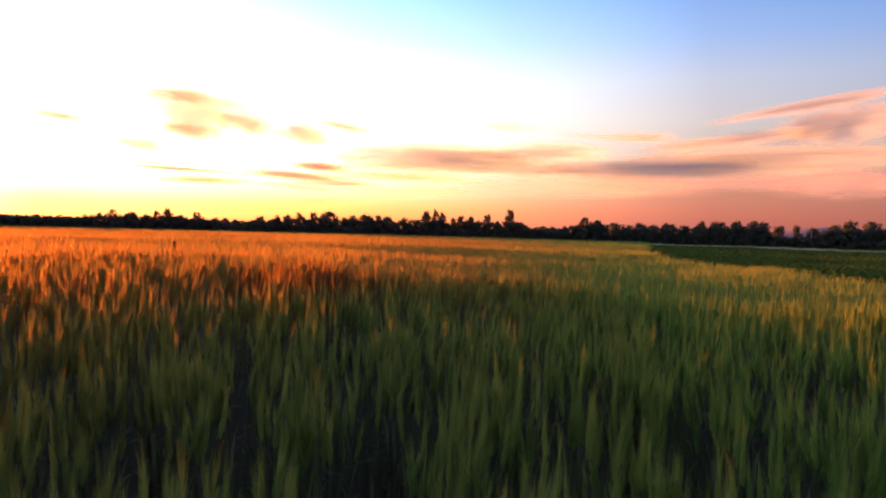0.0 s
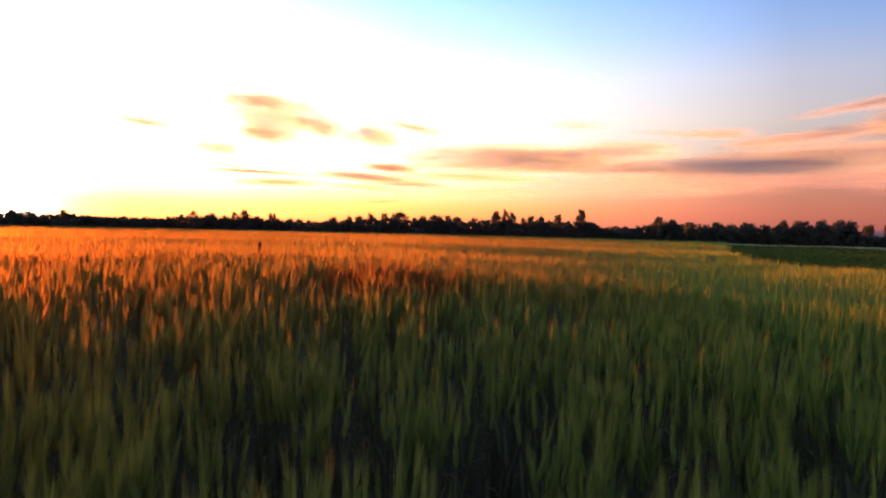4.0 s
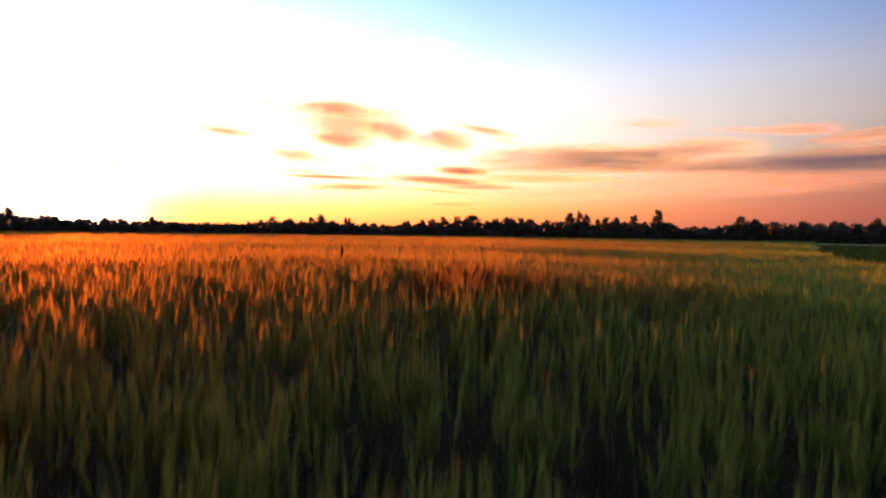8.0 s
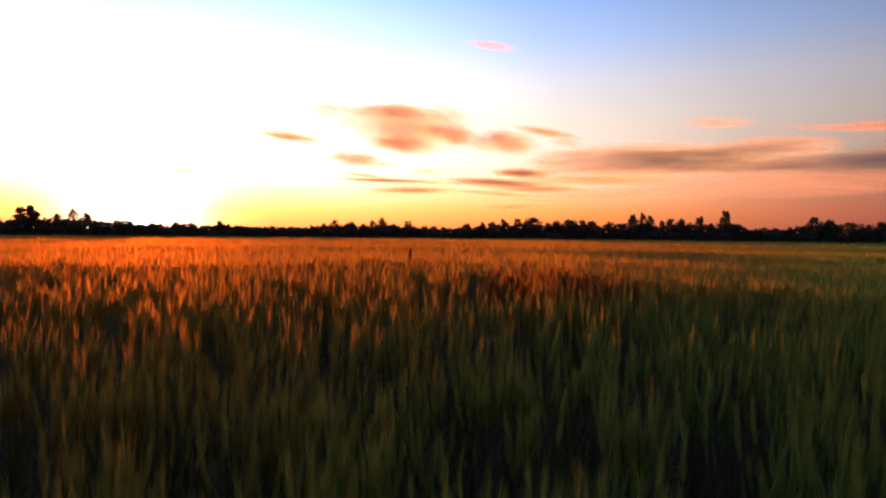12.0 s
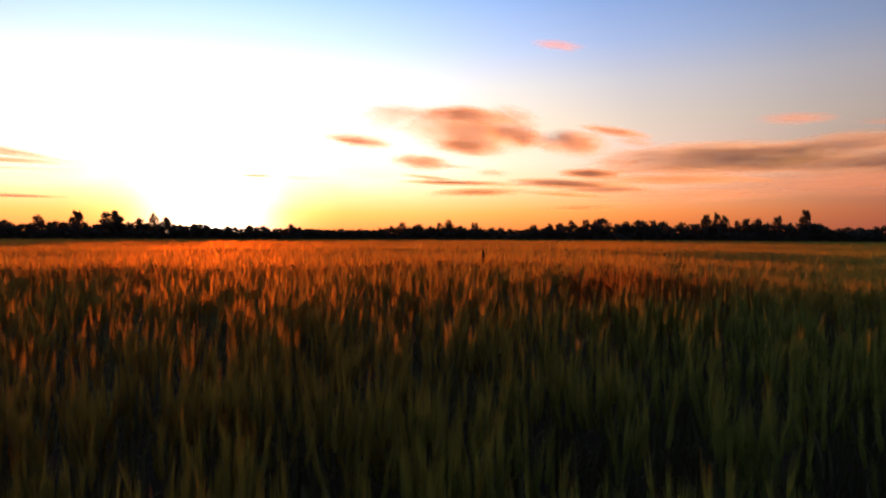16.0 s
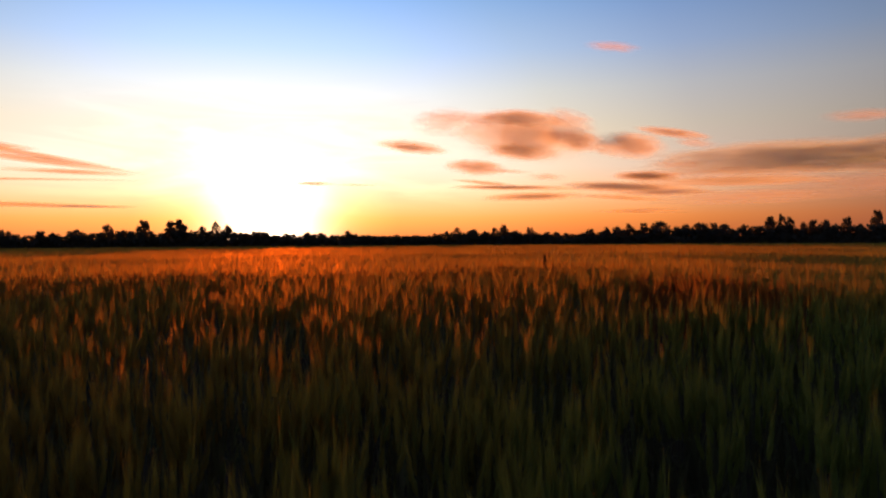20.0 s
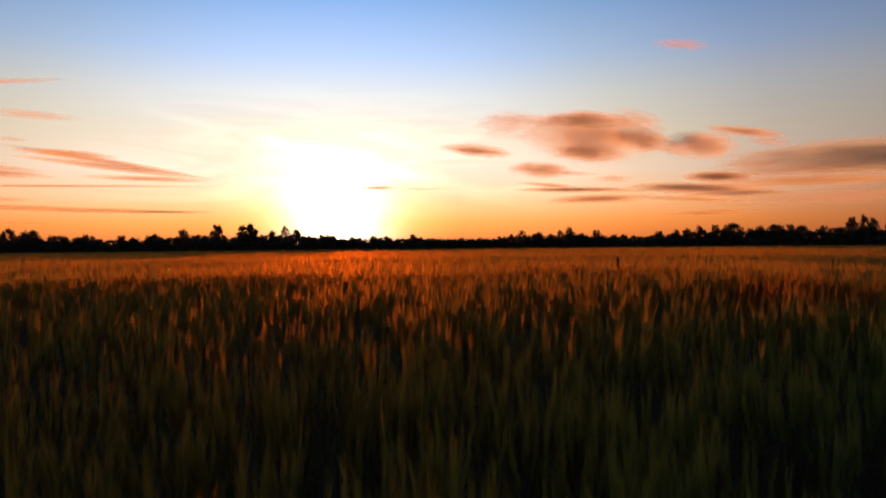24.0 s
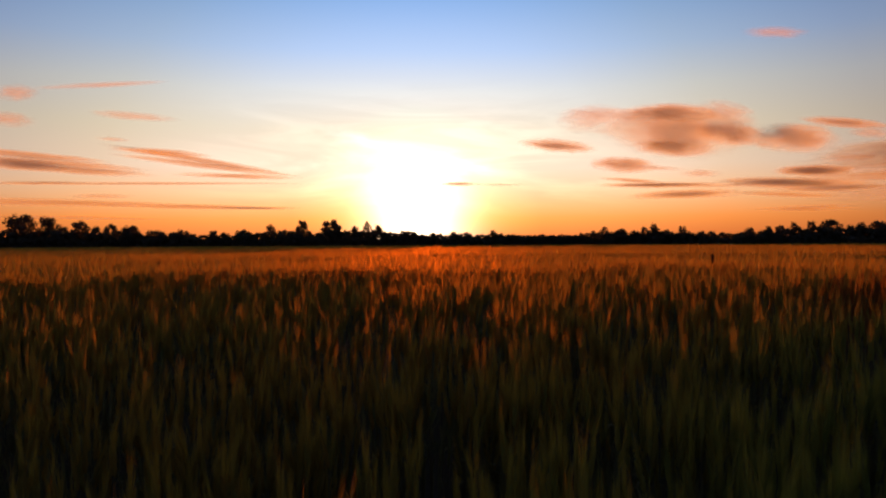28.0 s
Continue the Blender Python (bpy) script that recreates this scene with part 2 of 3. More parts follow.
def cloud_material(name, thick, colour, veil_colour, share, soft, stretch, fray=1.7, core=0.13):
    """Thin evening cloud: frayed by noise at two scales, lit through by the low sun."""
    m, g = material(name)
    place = g.add("ShaderNodeTexCoord").outputs["Object"]
    shift = g.add("ShaderNodeVectorMath", {0: place, 1: g.add("ShaderNodeCombineXYZ", {i: g.math("MULTIPLY", g.add("ShaderNodeObjectInfo").outputs["Random"], 40.0 + 9 * i) for i in range(3)}).outputs[0]}, operation="ADD").outputs[0]
    shift = g.add("ShaderNodeVectorMath", {0: shift, 1: stretch}, operation="MULTIPLY").outputs[0]
    xyz = g.add("ShaderNodeSeparateXYZ", {0: place})
    r = g.math("SQRT", g.math("ADD", g.math("POWER", g.math("ABSOLUTE", xyz.outputs[0]), 2.0), g.math("POWER", g.math("ABSOLUTE", xyz.outputs[2]), 2.0)))
    n = g.add("ShaderNodeTexNoise", {"Vector": shift, "Scale": 1.0, "Detail": 5.0, "Roughness": 0.52, "Distortion": 0.6}).outputs["Fac"]
    streak = g.noise(g.add("ShaderNodeVectorMath", {0: shift, 1: (0.8, 1.0, 4.5)}, operation="MULTIPLY").outputs[0], 1.0, 4.0)
    rough = g.math("ADD", g.math("MULTIPLY", n, 0.78), g.math("MULTIPLY", streak, 0.22))
    body = g.math("ADD", g.math("SUBTRACT", 1.22, r), g.math("MULTIPLY", g.math("SUBTRACT", rough, 0.5), fray))
    alpha = g.math("MULTIPLY", g.steps(body, 0.0, soft), thick)
    alpha = g.math("MULTIPLY", alpha, g.steps(r, 1.14, 0.8))
    lit = g.add("ShaderNodeBsdfTranslucent", {"Color": (*colour, 1)})
    veil = g.add("ShaderNodeBsdfDiffuse", {"Color": (*veil_colour, 1)})
    # the thick middle lets less of the sun through than the frayed edge
    dense = g.steps(body, soft * 0.35, soft * 1.25, share - core, share + core)
    shade = g.add("ShaderNodeMixShader", {0: dense, 1: lit.outputs[0], 2: veil.outputs[0]})
    clear = g.add("ShaderNodeBsdfTransparent")
    g.add("ShaderNodeOutputMaterial", {0: g.add("ShaderNodeMixShader", {0: alpha, 1: clear.outputs[0], 2: shade.outputs[0]}).outputs[0]})
    return m


M_CLOUD = cloud_material("dense_cloud", 0.90, (0.76, 0.82, 0.78), (0.52, 0.43, 0.445), 0.44, 0.95, (1.9, 1.0, 1.3), 1.0, 0.17)
M_WISP = cloud_material("thin_cloud", 0.54, (0.86, 0.89, 0.86), (0.68, 0.58, 0.56), 0.42, 1.2, (1.8, 1.0, 2.4), 1.4, 0.03)
M_BANK = cloud_material("mauve_cloud_bank", 0.80, (0.62, 0.80, 0.75), (0.52, 0.46, 0.56), 0.44, 0.9, (1.8, 1.0, 2.6), 1.5, 0.22)
M_STREAK = cloud_material("streaky_cloud", 0.82, (0.70, 0.74, 0.60), (0.50, 0.41, 0.40), 0.34, 1.0, (1.3, 1.0, 2.6), 1.4)


# ---------------------------------------------------------------- mesh helpers
def mesh_from(name, verts, faces, mats, index=None, smooth=False):
    me = bpy.data.meshes.new(name)
    if isinstance(faces, np.ndarray) and faces.shape[1] == 3:
        n = len(faces)
        me.vertices.add(len(verts))
        me.vertices.foreach_set("co", np.asarray(verts, np.float32).ravel())
        me.loops.add(n * 3)
        me.loops.foreach_set("vertex_index", faces.astype(np.int32).ravel())
        me.polygons.add(n)
        me.polygons.foreach_set("loop_start", np.arange(0, n * 3, 3, dtype=np.int32))
        me.update(calc_edges=True)
    else:
        me.from_pydata([tuple(v) for v in verts], [], [tuple(f) for f in faces])
    for m in mats:
        me.materials.append(m)
    if index is not None:
        me.polygons.foreach_set("material_index", np.asarray(index, np.int32))
    me.polygons.foreach_set("use_smooth", np.full(len(me.polygons), smooth))
    me.update()
    return me


def part(name, me, parent, label=""):
    ob = new(name, me)
    ob.parent = parent
    return tagged(ob, label)


def tube(path, radii, sides):
    """Vertices and triangles of a tapering tube along a path."""
    path = [Vector(p) for p in path]
    verts, tris = [], []
    for i, p in enumerate(path):
        d = (path[min(i + 1, len(path) - 1)] - path[max(i - 1, 0)]).normalized()
        a = d.cross(Vector((0.31, 0.95, 0.11))).normalized()
        b = d.cross(a)
        for k in range(sides):
            w = 2 * math.pi * k / sides
            verts.append(p + (a * math.cos(w) + b * math.sin(w)) * radii[i])
    for i in range(len(path) - 1):
        for k in range(sides):
            q, r = i * sides + k, i * sides + (k + 1) % sides
            tris += [(q, r, r + sides), (q, r + sides, q + sides)]
    tris += [(0, k + 1, k) for k in range(1, sides - 1)]
    e = (len(path) - 1) * sides
    tris += [(e, e + k, e + k + 1) for k in range(1, sides - 1)]
    return np.array([tuple(v) for v in verts]), np.array(tris)


def ribbon(path, widths, across):
    """A thin blade along a path."""
    verts, tris = [], []
    for p, w in zip(path, widths):
        verts += [p - across * w * 0.5, p + across * w * 0.5]
    for i in range(len(path) - 1):
        a = 2 * i
        tris += [(a, a + 1, a + 3), (a, a + 3, a + 2)]
    return np.array([tuple(v) for v in verts]), np.array(tris)


def joined(pieces):
    """(verts, tris, slot) pieces as one set."""
    vs, fs, ms, n = [], [], [], 0
    for v, f, m in pieces:
        vs.append(v), fs.append(f + n), ms.append(np.full(len(f), m))
        n += len(v)
    return np.concatenate(vs), np.concatenate(fs), np.concatenate(ms)


rng = np.random.default_rng(7)


# ---------------------------------------------------------------- barley
def barley_pieces(r, height=0.78, fine=True):
    """The pieces of one barley plant: (name, verts, tris, slot)."""
    lean, turn = r.uniform(0.0, 0.06), r.uniform(0, 2 * math.pi)
    side = Vector((math.cos(turn), math.sin(turn), 0))
    top = height * 0.86

    def stalk(u):
        return Vector((0, 0, top * u)) + side * (lean * top * u * u)

    n = 5 if fine else 2
    out = []
    pts = [stalk(i / n) for i in range(n + 1)]
    if fine:
        out.append(("stem", *tube(pts, [0.0026 - 0.0011 * i / n for i in range(n + 1)], 3), 0))
    else:
        out.append(("stem", *ribbon(pts[1:], [0.005, 0.004], Vector((-side.y, side.x, 0))), 0))
    # ear, nodding a little
    nod = r.uniform(0.0, 0.24)
    axis = (Vector((0, 0, 1)) + side * nod).normalized()
    size = r.uniform(0.085, 0.12)
    base = stalk(1.0)
    k = 5 if fine else 2
    ear = [base + axis * size * (i / k) + side * 0.012 * (i / k) ** 2 for i in range(k + 1)]
    if fine:
        rad = [0.0042, 0.0085, 0.0098, 0.0091, 0.0068, 0.002]
        v, t = tube(ear, rad, 6)
        for row in range(1, 5):  # rows of grains stand out
            for c in range(6):
                q = row * 6 + c
                mid = np.array(ear[row])
                v[q] = mid + (v[q] - mid) * (1.16 if (row + c) % 2 else 0.9)
        out.append(("ear", v, t, 2))
    else:
        out.append(("ear", *tube(ear, [0.005, 0.0115, 0.0035], 3), 2))
    # awns, a loose brush above the ear
    av, at = [], []
    for i in range(24 if fine else 7):
        u = r.uniform(0.05, 0.95)
        foot = base + axis * size * u
        w = r.uniform(0, 2 * math.pi)
        spread = Vector((math.cos(w), math.sin(w), 0)) * r.uniform(0.03, 0.16)
        tip = foot + (axis + spread).normalized() * r.uniform(0.09, 0.16)
        wide = 0.0013 if fine else 0.0027
        across = (tip - foot).cross(Vector((math.sin(w * 3), math.cos(w * 3), 0.2))).normalized() * wide
        av += [foot - across, foot + across, tip]
        at.append((len(av) - 3, len(av) - 2, len(av) - 1))
    out.append(("beard", np.array([tuple(v) for v in av]), np.array(at), 3))
    # leaves
    for u in ((0.28, 0.48, 0.66) if fine else (0.45, 0.66)):
        w = r.uniform(0, 2 * math.pi)
        o = Vector((math.cos(w), math.sin(w), 0))
        across = Vector((-o.y, o.x, 0))
        length, droop = r.uniform(0.14, 0.24), r.uniform(0.0, 1.0) ** 1.6
        segs = 5 if fine else 2
        path = [stalk(u) + o * (length * 0.12 * s + length * (0.06 + 0.36 * droop) * s * s) + Vector((0, 0, length * (0.98 * s - 0.8 * droop * s * s))) for s in (i / segs for i in range(segs + 1))]
        widths = [0.006 + 0.009 * math.sin(math.pi * min(0.97, 0.15 + 0.82 * i / segs)) for i in range(segs)] + [0.001]
        if not fine:
            widths = [0.011, 0.015, 0.003]
        out.append(("leaf", *ribbon(path, widths, across), 1))
    return out


def spikes(r, count, spread, tall, wide, segs):
    """A far clump: each spike a stalk blade with a thicker ear and a bristly tip."""
    out = []
    for i in range(count):
        x, y = r.uniform(-spread, spread), r.uniform(-spread, spread)
        h = tall * r.normal(0.95, 0.085)
        w = r.uniform(0, math.pi)
        across = Vector((math.cos(w), math.sin(w), 0))
        lean = Vector((r.uniform(-0.08, 0.08), r.uniform(-0.08, 0.08), 0))
        foot = Vector((x, y, 0))
        if segs:
            out.append((*ribbon([foot + Vector((0, 0, h * 0.35)), foot + lean * 0.4 + Vector((0, 0, h * 0.8))], [wide * 0.9, wide * 0.8], across), 1))
        low, mid, tip = (foot + lean * k + Vector((0, 0, h * u)) for k, u in ((0.4, 0.74), (0.8, 0.88), (1.6, 1.10)))
        if segs:
            out.append((np.array([tuple(q) for q in (low, mid - across * wide * 0.6, mid + across * wide * 0.6, tip)]), np.array([(0, 2, 1), (1, 2, 3)]), 2))
        else:
            out.append((np.array([tuple(q) for q in (low - across * wide * 0.7, low + across * wide * 0.7, tip)]), np.array([(0, 1, 2)]), 2))
    return out


WEED_AT = (-4.96, 13.22)


def edge_of_barley(y):
    """The barley's edge on its eastern side."""
    return np.interp(y, [-5, 10, 20, 29, 41, 60, 144, 260], [10.5, 11.5, 12.2, 14.0, 13.6, 17.5, 41, 74])


def swell(x, y):
    """The lie of the land: the slider stands in a dip, the field rises ahead of it, crests and falls away."""
    d = np.hypot(x + 0.4, y + 0.1)
    a = np.degrees(np.arctan2(-x - 0.4, y + 0.1))
    rise = np.interp(d, [0, 2.4, 3.4, 4.5, 6, 8, 11, 15, 25, 60, 130, 260, 320, 520], [0, 0.01, 0.10, 0.19, 0.26, 0.30, 0.31, 0.29, 0.22, 0.16, 0.19, 0.24, 0.2, 0.0])
    rise = rise - 0.52 * np.clip((8 - a) / 25, 0, 1) * np.clip((d - 2.5) / 9.5, 0, 1) * np.clip((520 - d) / 200, 0, 1)
    rise = rise + 0.03 * np.clip((a - 15) / 20, 0, 1) * np.clip((d - 2) / 3, 0, 1) * np.clip((16 - d) / 8, 0, 1)
    rise = rise - 0.15 * np.clip((a - 40) / 20, 0, 1) * np.clip((d - 1.5) / 1.5, 0, 1) * np.clip((12 - d) / 5, 0, 1)
    wave = 0.058 * np.sin(x * 0.9 + 0.8 * np.sin(y * 0.35)) * np.sin(y * 0.6 + 1.1) + 0.05 * np.sin(x * 0.21 + y * 0.05) * np.sin(y * 0.13 + 1.1)
    wave = wave + 0.085 * np.sin(d * 0.17 + a * 0.05 + 0.6 * np.sin(a * 0.11)) * np.clip((d - 16) / 14, 0, 1)
    # a shallow furrow winds across the field
    furrow = np.interp(a, [-12, -3, 12, 25, 40, 60], [44, 50, 78, 100, 112, 96])
    rise = rise - 0.13 * np.exp(-(((d - furrow) / 5.0) ** 2)) * np.clip((a + 14) / 8, 0, 1)
    return rise - 0.0010 * x + wave * np.clip((d - 2) / 6, 0, 1) * np.clip((420 - d) / 200, 0, 1)


def scatter(r, near, far, density, first=-36, last=74):
    """Places over a sector of the field, off the slider's own strip."""
    n = int(density * radians(last - first) / 2 * (far * far - near * near))
    d = np.sqrt(r.uniform(near * near, far * far, n))
    a = np.radians(r.uniform(first, last, n))
    x, y = -0.35 - d * np.sin(a), -0.1 + d * np.cos(a)
    keep = (x < edge_of_barley(y) + r.normal(0, 0.12, n)) & (np.hypot(np.clip(x, -0.95, 0.02) - x, y + 0.12) > 0.75)
    return x[keep], y[keep]


def tillers(r, x, y, count, spread):
    """Each seed sends up several stalks: loose tufts with gaps between them."""
    n = r.integers(max(2, count - 2), count + 3, len(x))
    x, y = np.repeat(x, n), np.repeat(y, n)
    return x + r.normal(0, spread, len(x)), y + r.normal(0, spread, len(x))


def spread_copies(r, templates, x, y, low=0.9, high=1.1):
    """Many copies of templates as one array set."""
    pick = r.integers(0, len(templates), len(x))
    vs, fs, ms, n = [], [], [], 0
    for i, (v, f, m) in enumerate(templates):
        sel = np.nonzero(pick == i)[0]
        if not len(sel):
            continue
        a, s = r.uniform(0, 2 * math.pi, len(sel)), r.uniform(low, high, len(sel))
        c, q = np.cos(a)[:, None], np.sin(a)[:, None]
        px = (v[None, :, 0] * c - v[None, :, 1] * q) + x[sel][:, None]
        py = (v[None, :, 0] * q + v[None, :, 1] * c) + y[sel][:, None]
        pz = v[None, :, 2] * s[:, None] + swell(x[sel], y[sel])[:, None]
        vs.append(np.stack([px, py, pz], -1).reshape(-1, 3))
        fs.append((f[None] + (np.arange(len(sel)) * len(v))[:, None, None]).reshape(-1, 3) + n)
        ms.append(np.tile(m, len(sel)))
        n += len(sel) * len(v)
    return np.concatenate(vs), np.concatenate(fs), np.concatenate(ms)


def build_barley():
    fine = [joined([p[1:] for p in barley_pieces(rng, rng.normal(0.745, 0.05))]) for _ in range(30)]
    mid = [joined([p[1:] for p in barley_pieces(rng, rng.normal(0.75, 0.05), False)]) for _ in range(24)]
    clump = [joined(spikes(rng, 4, 0.10, 0.76, 0.019, 1)) for _ in range(20)]
    tuft = [joined(spikes(rng, 6, 0.26, 0.76, 0.035, 0)) for _ in range(20)]
    mass = [joined(spikes(rng, 6, 0.8, 0.76, 0.11, 0)) for _ in range(20)]
    sets = []
    for kind, near, far, density in ((fine, 0.7, 4.0, 18), (mid, 4.0, 12.5, 18), (clump, 12.5, 36.0, 26), (tuft, 36.0, 110.0, 5.2), (mass, 110.0, 258.0, 0.8)):
        x, y = scatter(rng, near, far, density, *((-46, 86) if far < 13 else (-36, 74)))
        if far < 13:
            x, y = tillers(rng, x, y, 9, 0.034)
        sets.append(spread_copies(rng, kind, x, y))
    # the field goes on round and behind the slider
    stand = [joined(spikes(rng, 6, 0.10, 0.76, 0.034, 1)) for _ in range(12)]
    for kind, near, far, density in ((mid, 0.7, 2.5, 14), (stand, 0.7, 12.0, 28), (stand, 12.0, 40.0, 5), (tuft, 40.0, 110.0, 1.8), (mass, 110.0, 258.0, 0.2)):
        x, y = scatter(rng, near, far, density, *((85, 315) if near < 5 else (73, 325)))
        if kind is mid:
            x, y = tillers(rng, x, y, 8, 0.036)
        sets.append(spread_copies(rng, kind, x, y))
    v, f, m = joined_sets(sets)
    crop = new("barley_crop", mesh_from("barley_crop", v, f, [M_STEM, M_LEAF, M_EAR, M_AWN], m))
    tagged(crop, "dense field of green and golden bearded barley at sunset", "crop field", kind="stuff")


def joined_sets(sets):
    vs, fs, ms, n = [], [], [], 0
    for v, f, m in sets:
        vs.append(v), fs.append(f + n), ms.append(m)
        n += len(v)
    return np.concatenate(vs), np.concatenate(fs), np.concatenate(ms)


def build_single_plants():
    """The plants that stand out of the crop near the slider, each a thing with its parts."""
    mats = [M_STEM, M_LEAF, M_EAR, M_AWN]
    bases = []
    for _ in range(14):
        root = tagged(new("barley_plant"), "upright green barley plant with long-bristled ripening ear", "barley plant", "barley plants standing out of the crop")
        for name, v, f, slot in barley_pieces(rng, rng.uniform(0.77, 0.92)):
            part(name, mesh_from(name, v, f, [mats[slot]]), root)
        bases.append(root)
    x, y = scatter(rng, 1.5, 4.6, 18)
    order = rng.permutation(len(x))[:270]
    for i, k in enumerate(order):
        m = Matrix.Translation((x[k], y[k], float(swell(x[k], y[k])))) @ pose(0, 0, 0, 0, 0, rng.uniform(0, 360))
        if i < len(bases):
            bases[i].matrix_basis = m
        else:
            copy_thing(bases[i % len(bases)], m)


def build_weed():
    """One dark dock that has gone to seed stands out of the ripe crop."""
    r = np.random.default_rng(21)
    place = (WEED_AT[0], WEED_AT[1], float(swell(np.array(WEED_AT[0]), np.array(WEED_AT[1]))))
    weed = tagged(new("dock_weed"), "dark brown dock gone to seed, taller than the barley round it", "weed")
    weed.matrix_basis = Matrix.Translation(place)
    tall = 1.32 - place[2]
    line = [Vector((0.02 * math.sin(3 * u), 0.015 * u, tall * u)) for u in (0, 0.25, 0.5, 0.75, 1)]
    part("stem", mesh_from("stem", *tube(line, [0.009, 0.008, 0.007, 0.005, 0.002], 5), [M_WEED], smooth=True), weed)
    for side in range(4):
        seeds = []
        w0 = side * 1.7
        for i in range(150):
            u = r.uniform(0.0, 1.0)
            w = w0 + r.normal(0, 0.5)
            out = (0.015 + 0.05 * (1 - u)) * r.uniform(0.3, 1.0)
            c = Vector((math.cos(w) * out, math.sin(w) * out, tall * (0.56 + 0.43 * u)))
            q, k = (Vector(r.normal(0, 1, 3)).normalized() * 0.011 for _ in range(2))
            seeds.append((np.array([tuple(v) for v in (c - q, c + k, c + q, c - k)]), np.array([(0, 1, 2), (0, 2, 3)]), 0))
        part("seed_spike", mesh_from("seed_spike", *joined(seeds)[:2], [M_WEED]), weed)
    for u, w in ((0.2, 0.4), (0.33, 2.6), (0.45, 4.5)):
        o = Vector((math.cos(w), math.sin(w), 0))
        path = [Vector((0, 0, tall * u)) + o * 0.26 * k + Vector((0, 0, 0.22 * k - 0.24 * k * k)) for k in (0, 0.3, 0.6, 0.85, 1)]
        part("leaf", mesh_from("leaf", *ribbon(path, [0.01, 0.05, 0.06, 0.035, 0.004], Vector((-o.y, o.x, 0))), [M_WEED_LEAF]), weed, "dull green leaf")


# ---------------------------------------------------------------- ground, far fields
def build_ground():
    rings = np.concatenate([np.linspace(0.0, 12, 25), np.geomspace(12.6, 4600, 80)])
    k = 144
    a = np.linspace(0, 2 * math.pi, k, endpoint=False)
    x = (rings[:, None] * np.sin(a)[None]).ravel()
    y = (rings[:, None] * np.cos(a)[None]).ravel()
    z = np.where(np.hypot(x, y) < 500, swell(x, y), -0.0010 * np.clip(x, -500, 500))
    tris = []
    for i in range(len(rings) - 1):
        for j in range(k):
            p, q = i * k + j, i * k + (j + 1) % k
            tris += [(p, q, q + k), (p, q + k, p + k)]
    ob = new("ground", mesh_from("ground", np.stack([x, y, z], -1), np.array(tris), [M_SOIL], smooth=True))
    tagged(ob, "dark brown soil under the crops reaching the horizon", "ground", kind="structure")


def build_low_field():
    """The lower dark green crop east of the barley, and the pale strip behind it."""
    r = np.random.default_rng(11)

    def leafy(count, spread, tall, wide):
        out = []
        for _ in range(count):
            w = r.uniform(0, 2 * math.pi)
            o = Vector((math.cos(w), math.sin(w), 0))
            foot = Vector((r.uniform(-spread, spread), r.uniform(-spread, spread), 0))
            path = [foot, foot + o * tall * 0.3 + Vector((0, 0, tall * 0.7)), foot + o * tall * 0.8 + Vector((0, 0, tall * r.uniform(0.7, 1.1)))]
            out.append((*ribbon(path, [wide * 0.4, wide, wide * 0.1], Vector((-o.y, o.x, 0))), 0))
        return joined(out)

    sets = []
    for near, far, density, spread, wide, first, last in ((11, 45, 6, 0.25, 0.15, -44, -12), (45, 120, 2.6, 0.6, 0.2, -44, -12), (120, 250, 0.7, 1.4, 0.45, -44, -12), (7, 30, 1.8, 0.4, 0.3, -172, -44), (30, 110, 0.18, 1.4, 0.9, -172, -44)):
        n = int(density * radians(last - first) / 2 * (far * far - near * near))
        d, a = np.sqrt(r.uniform(near * near, far * far, n)), np.radians(r.uniform(first, last, n))
        x, y = -d * np.sin(a), d * np.cos(a)
        keep = x > edge_of_barley(y) + 0.35
        sets.append(spread_copies(r, [leafy(6, spread, 0.2, wide) for _ in range(10)], x[keep], y[keep]))
    ob = new("low_green_crop", mesh_from("low_green_crop", *joined_sets(sets)[:2], [M_LOW]))
    tagged(ob, "low dark green leafy crop beyond the barley's edge", "crop field", kind="stuff")
    sets = []
    n = 2600
    u = r.uniform(0, 1, n)
    a, d = np.radians(-14 - 26 * u), 238 - 88 * u + r.uniform(-5, 5, n)
    x, y = -d * np.sin(a), d * np.cos(a)
    ob = new("pale_stubble_strip", mesh_from("pale_stubble_strip", *spread_copies(r, [joined(spikes(r, 6, 0.9, 0.42, 0.35, 0)) for _ in range(8)], x, y)[:2], [M_STUBBLE]))
    tagged(ob, "pale strip of ripe grass along the far crop", "field strip", kind="stuff")


def build_hills():
    for name, dist, start, end, tall, seed in (("hill", 2600, -44, -20, 74, 3), ("hill", 3300, -60, -24, 100, 9)):
        n = 60
        verts, tris = [], []
        for i in range(n + 1):
            u = i / n
            h = tall * math.sin(math.pi * u) ** 0.7 * (0.75 + 0.35 * noise.noise((u * 5, seed, 0)) + 0.05 * noise.noise((u * 60, seed, 4)))
            for back, s in ((0, -0.05), (120, 0.55), (320, 1.0), (800, -0.05)):
                verts.append(tuple(bearing(start + (end - start) * u, dist + back, h * s)))
        for i in range(n):
            for k in range(3):
                p = i * 4 + k
                tris += [(p, p + 4, p + 5), (p, p + 5, p + 1)]
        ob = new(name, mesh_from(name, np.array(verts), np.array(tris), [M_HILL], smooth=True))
        tagged(ob, "distant hazy blue wooded hill behind the hedge", "hill", kind="structure")


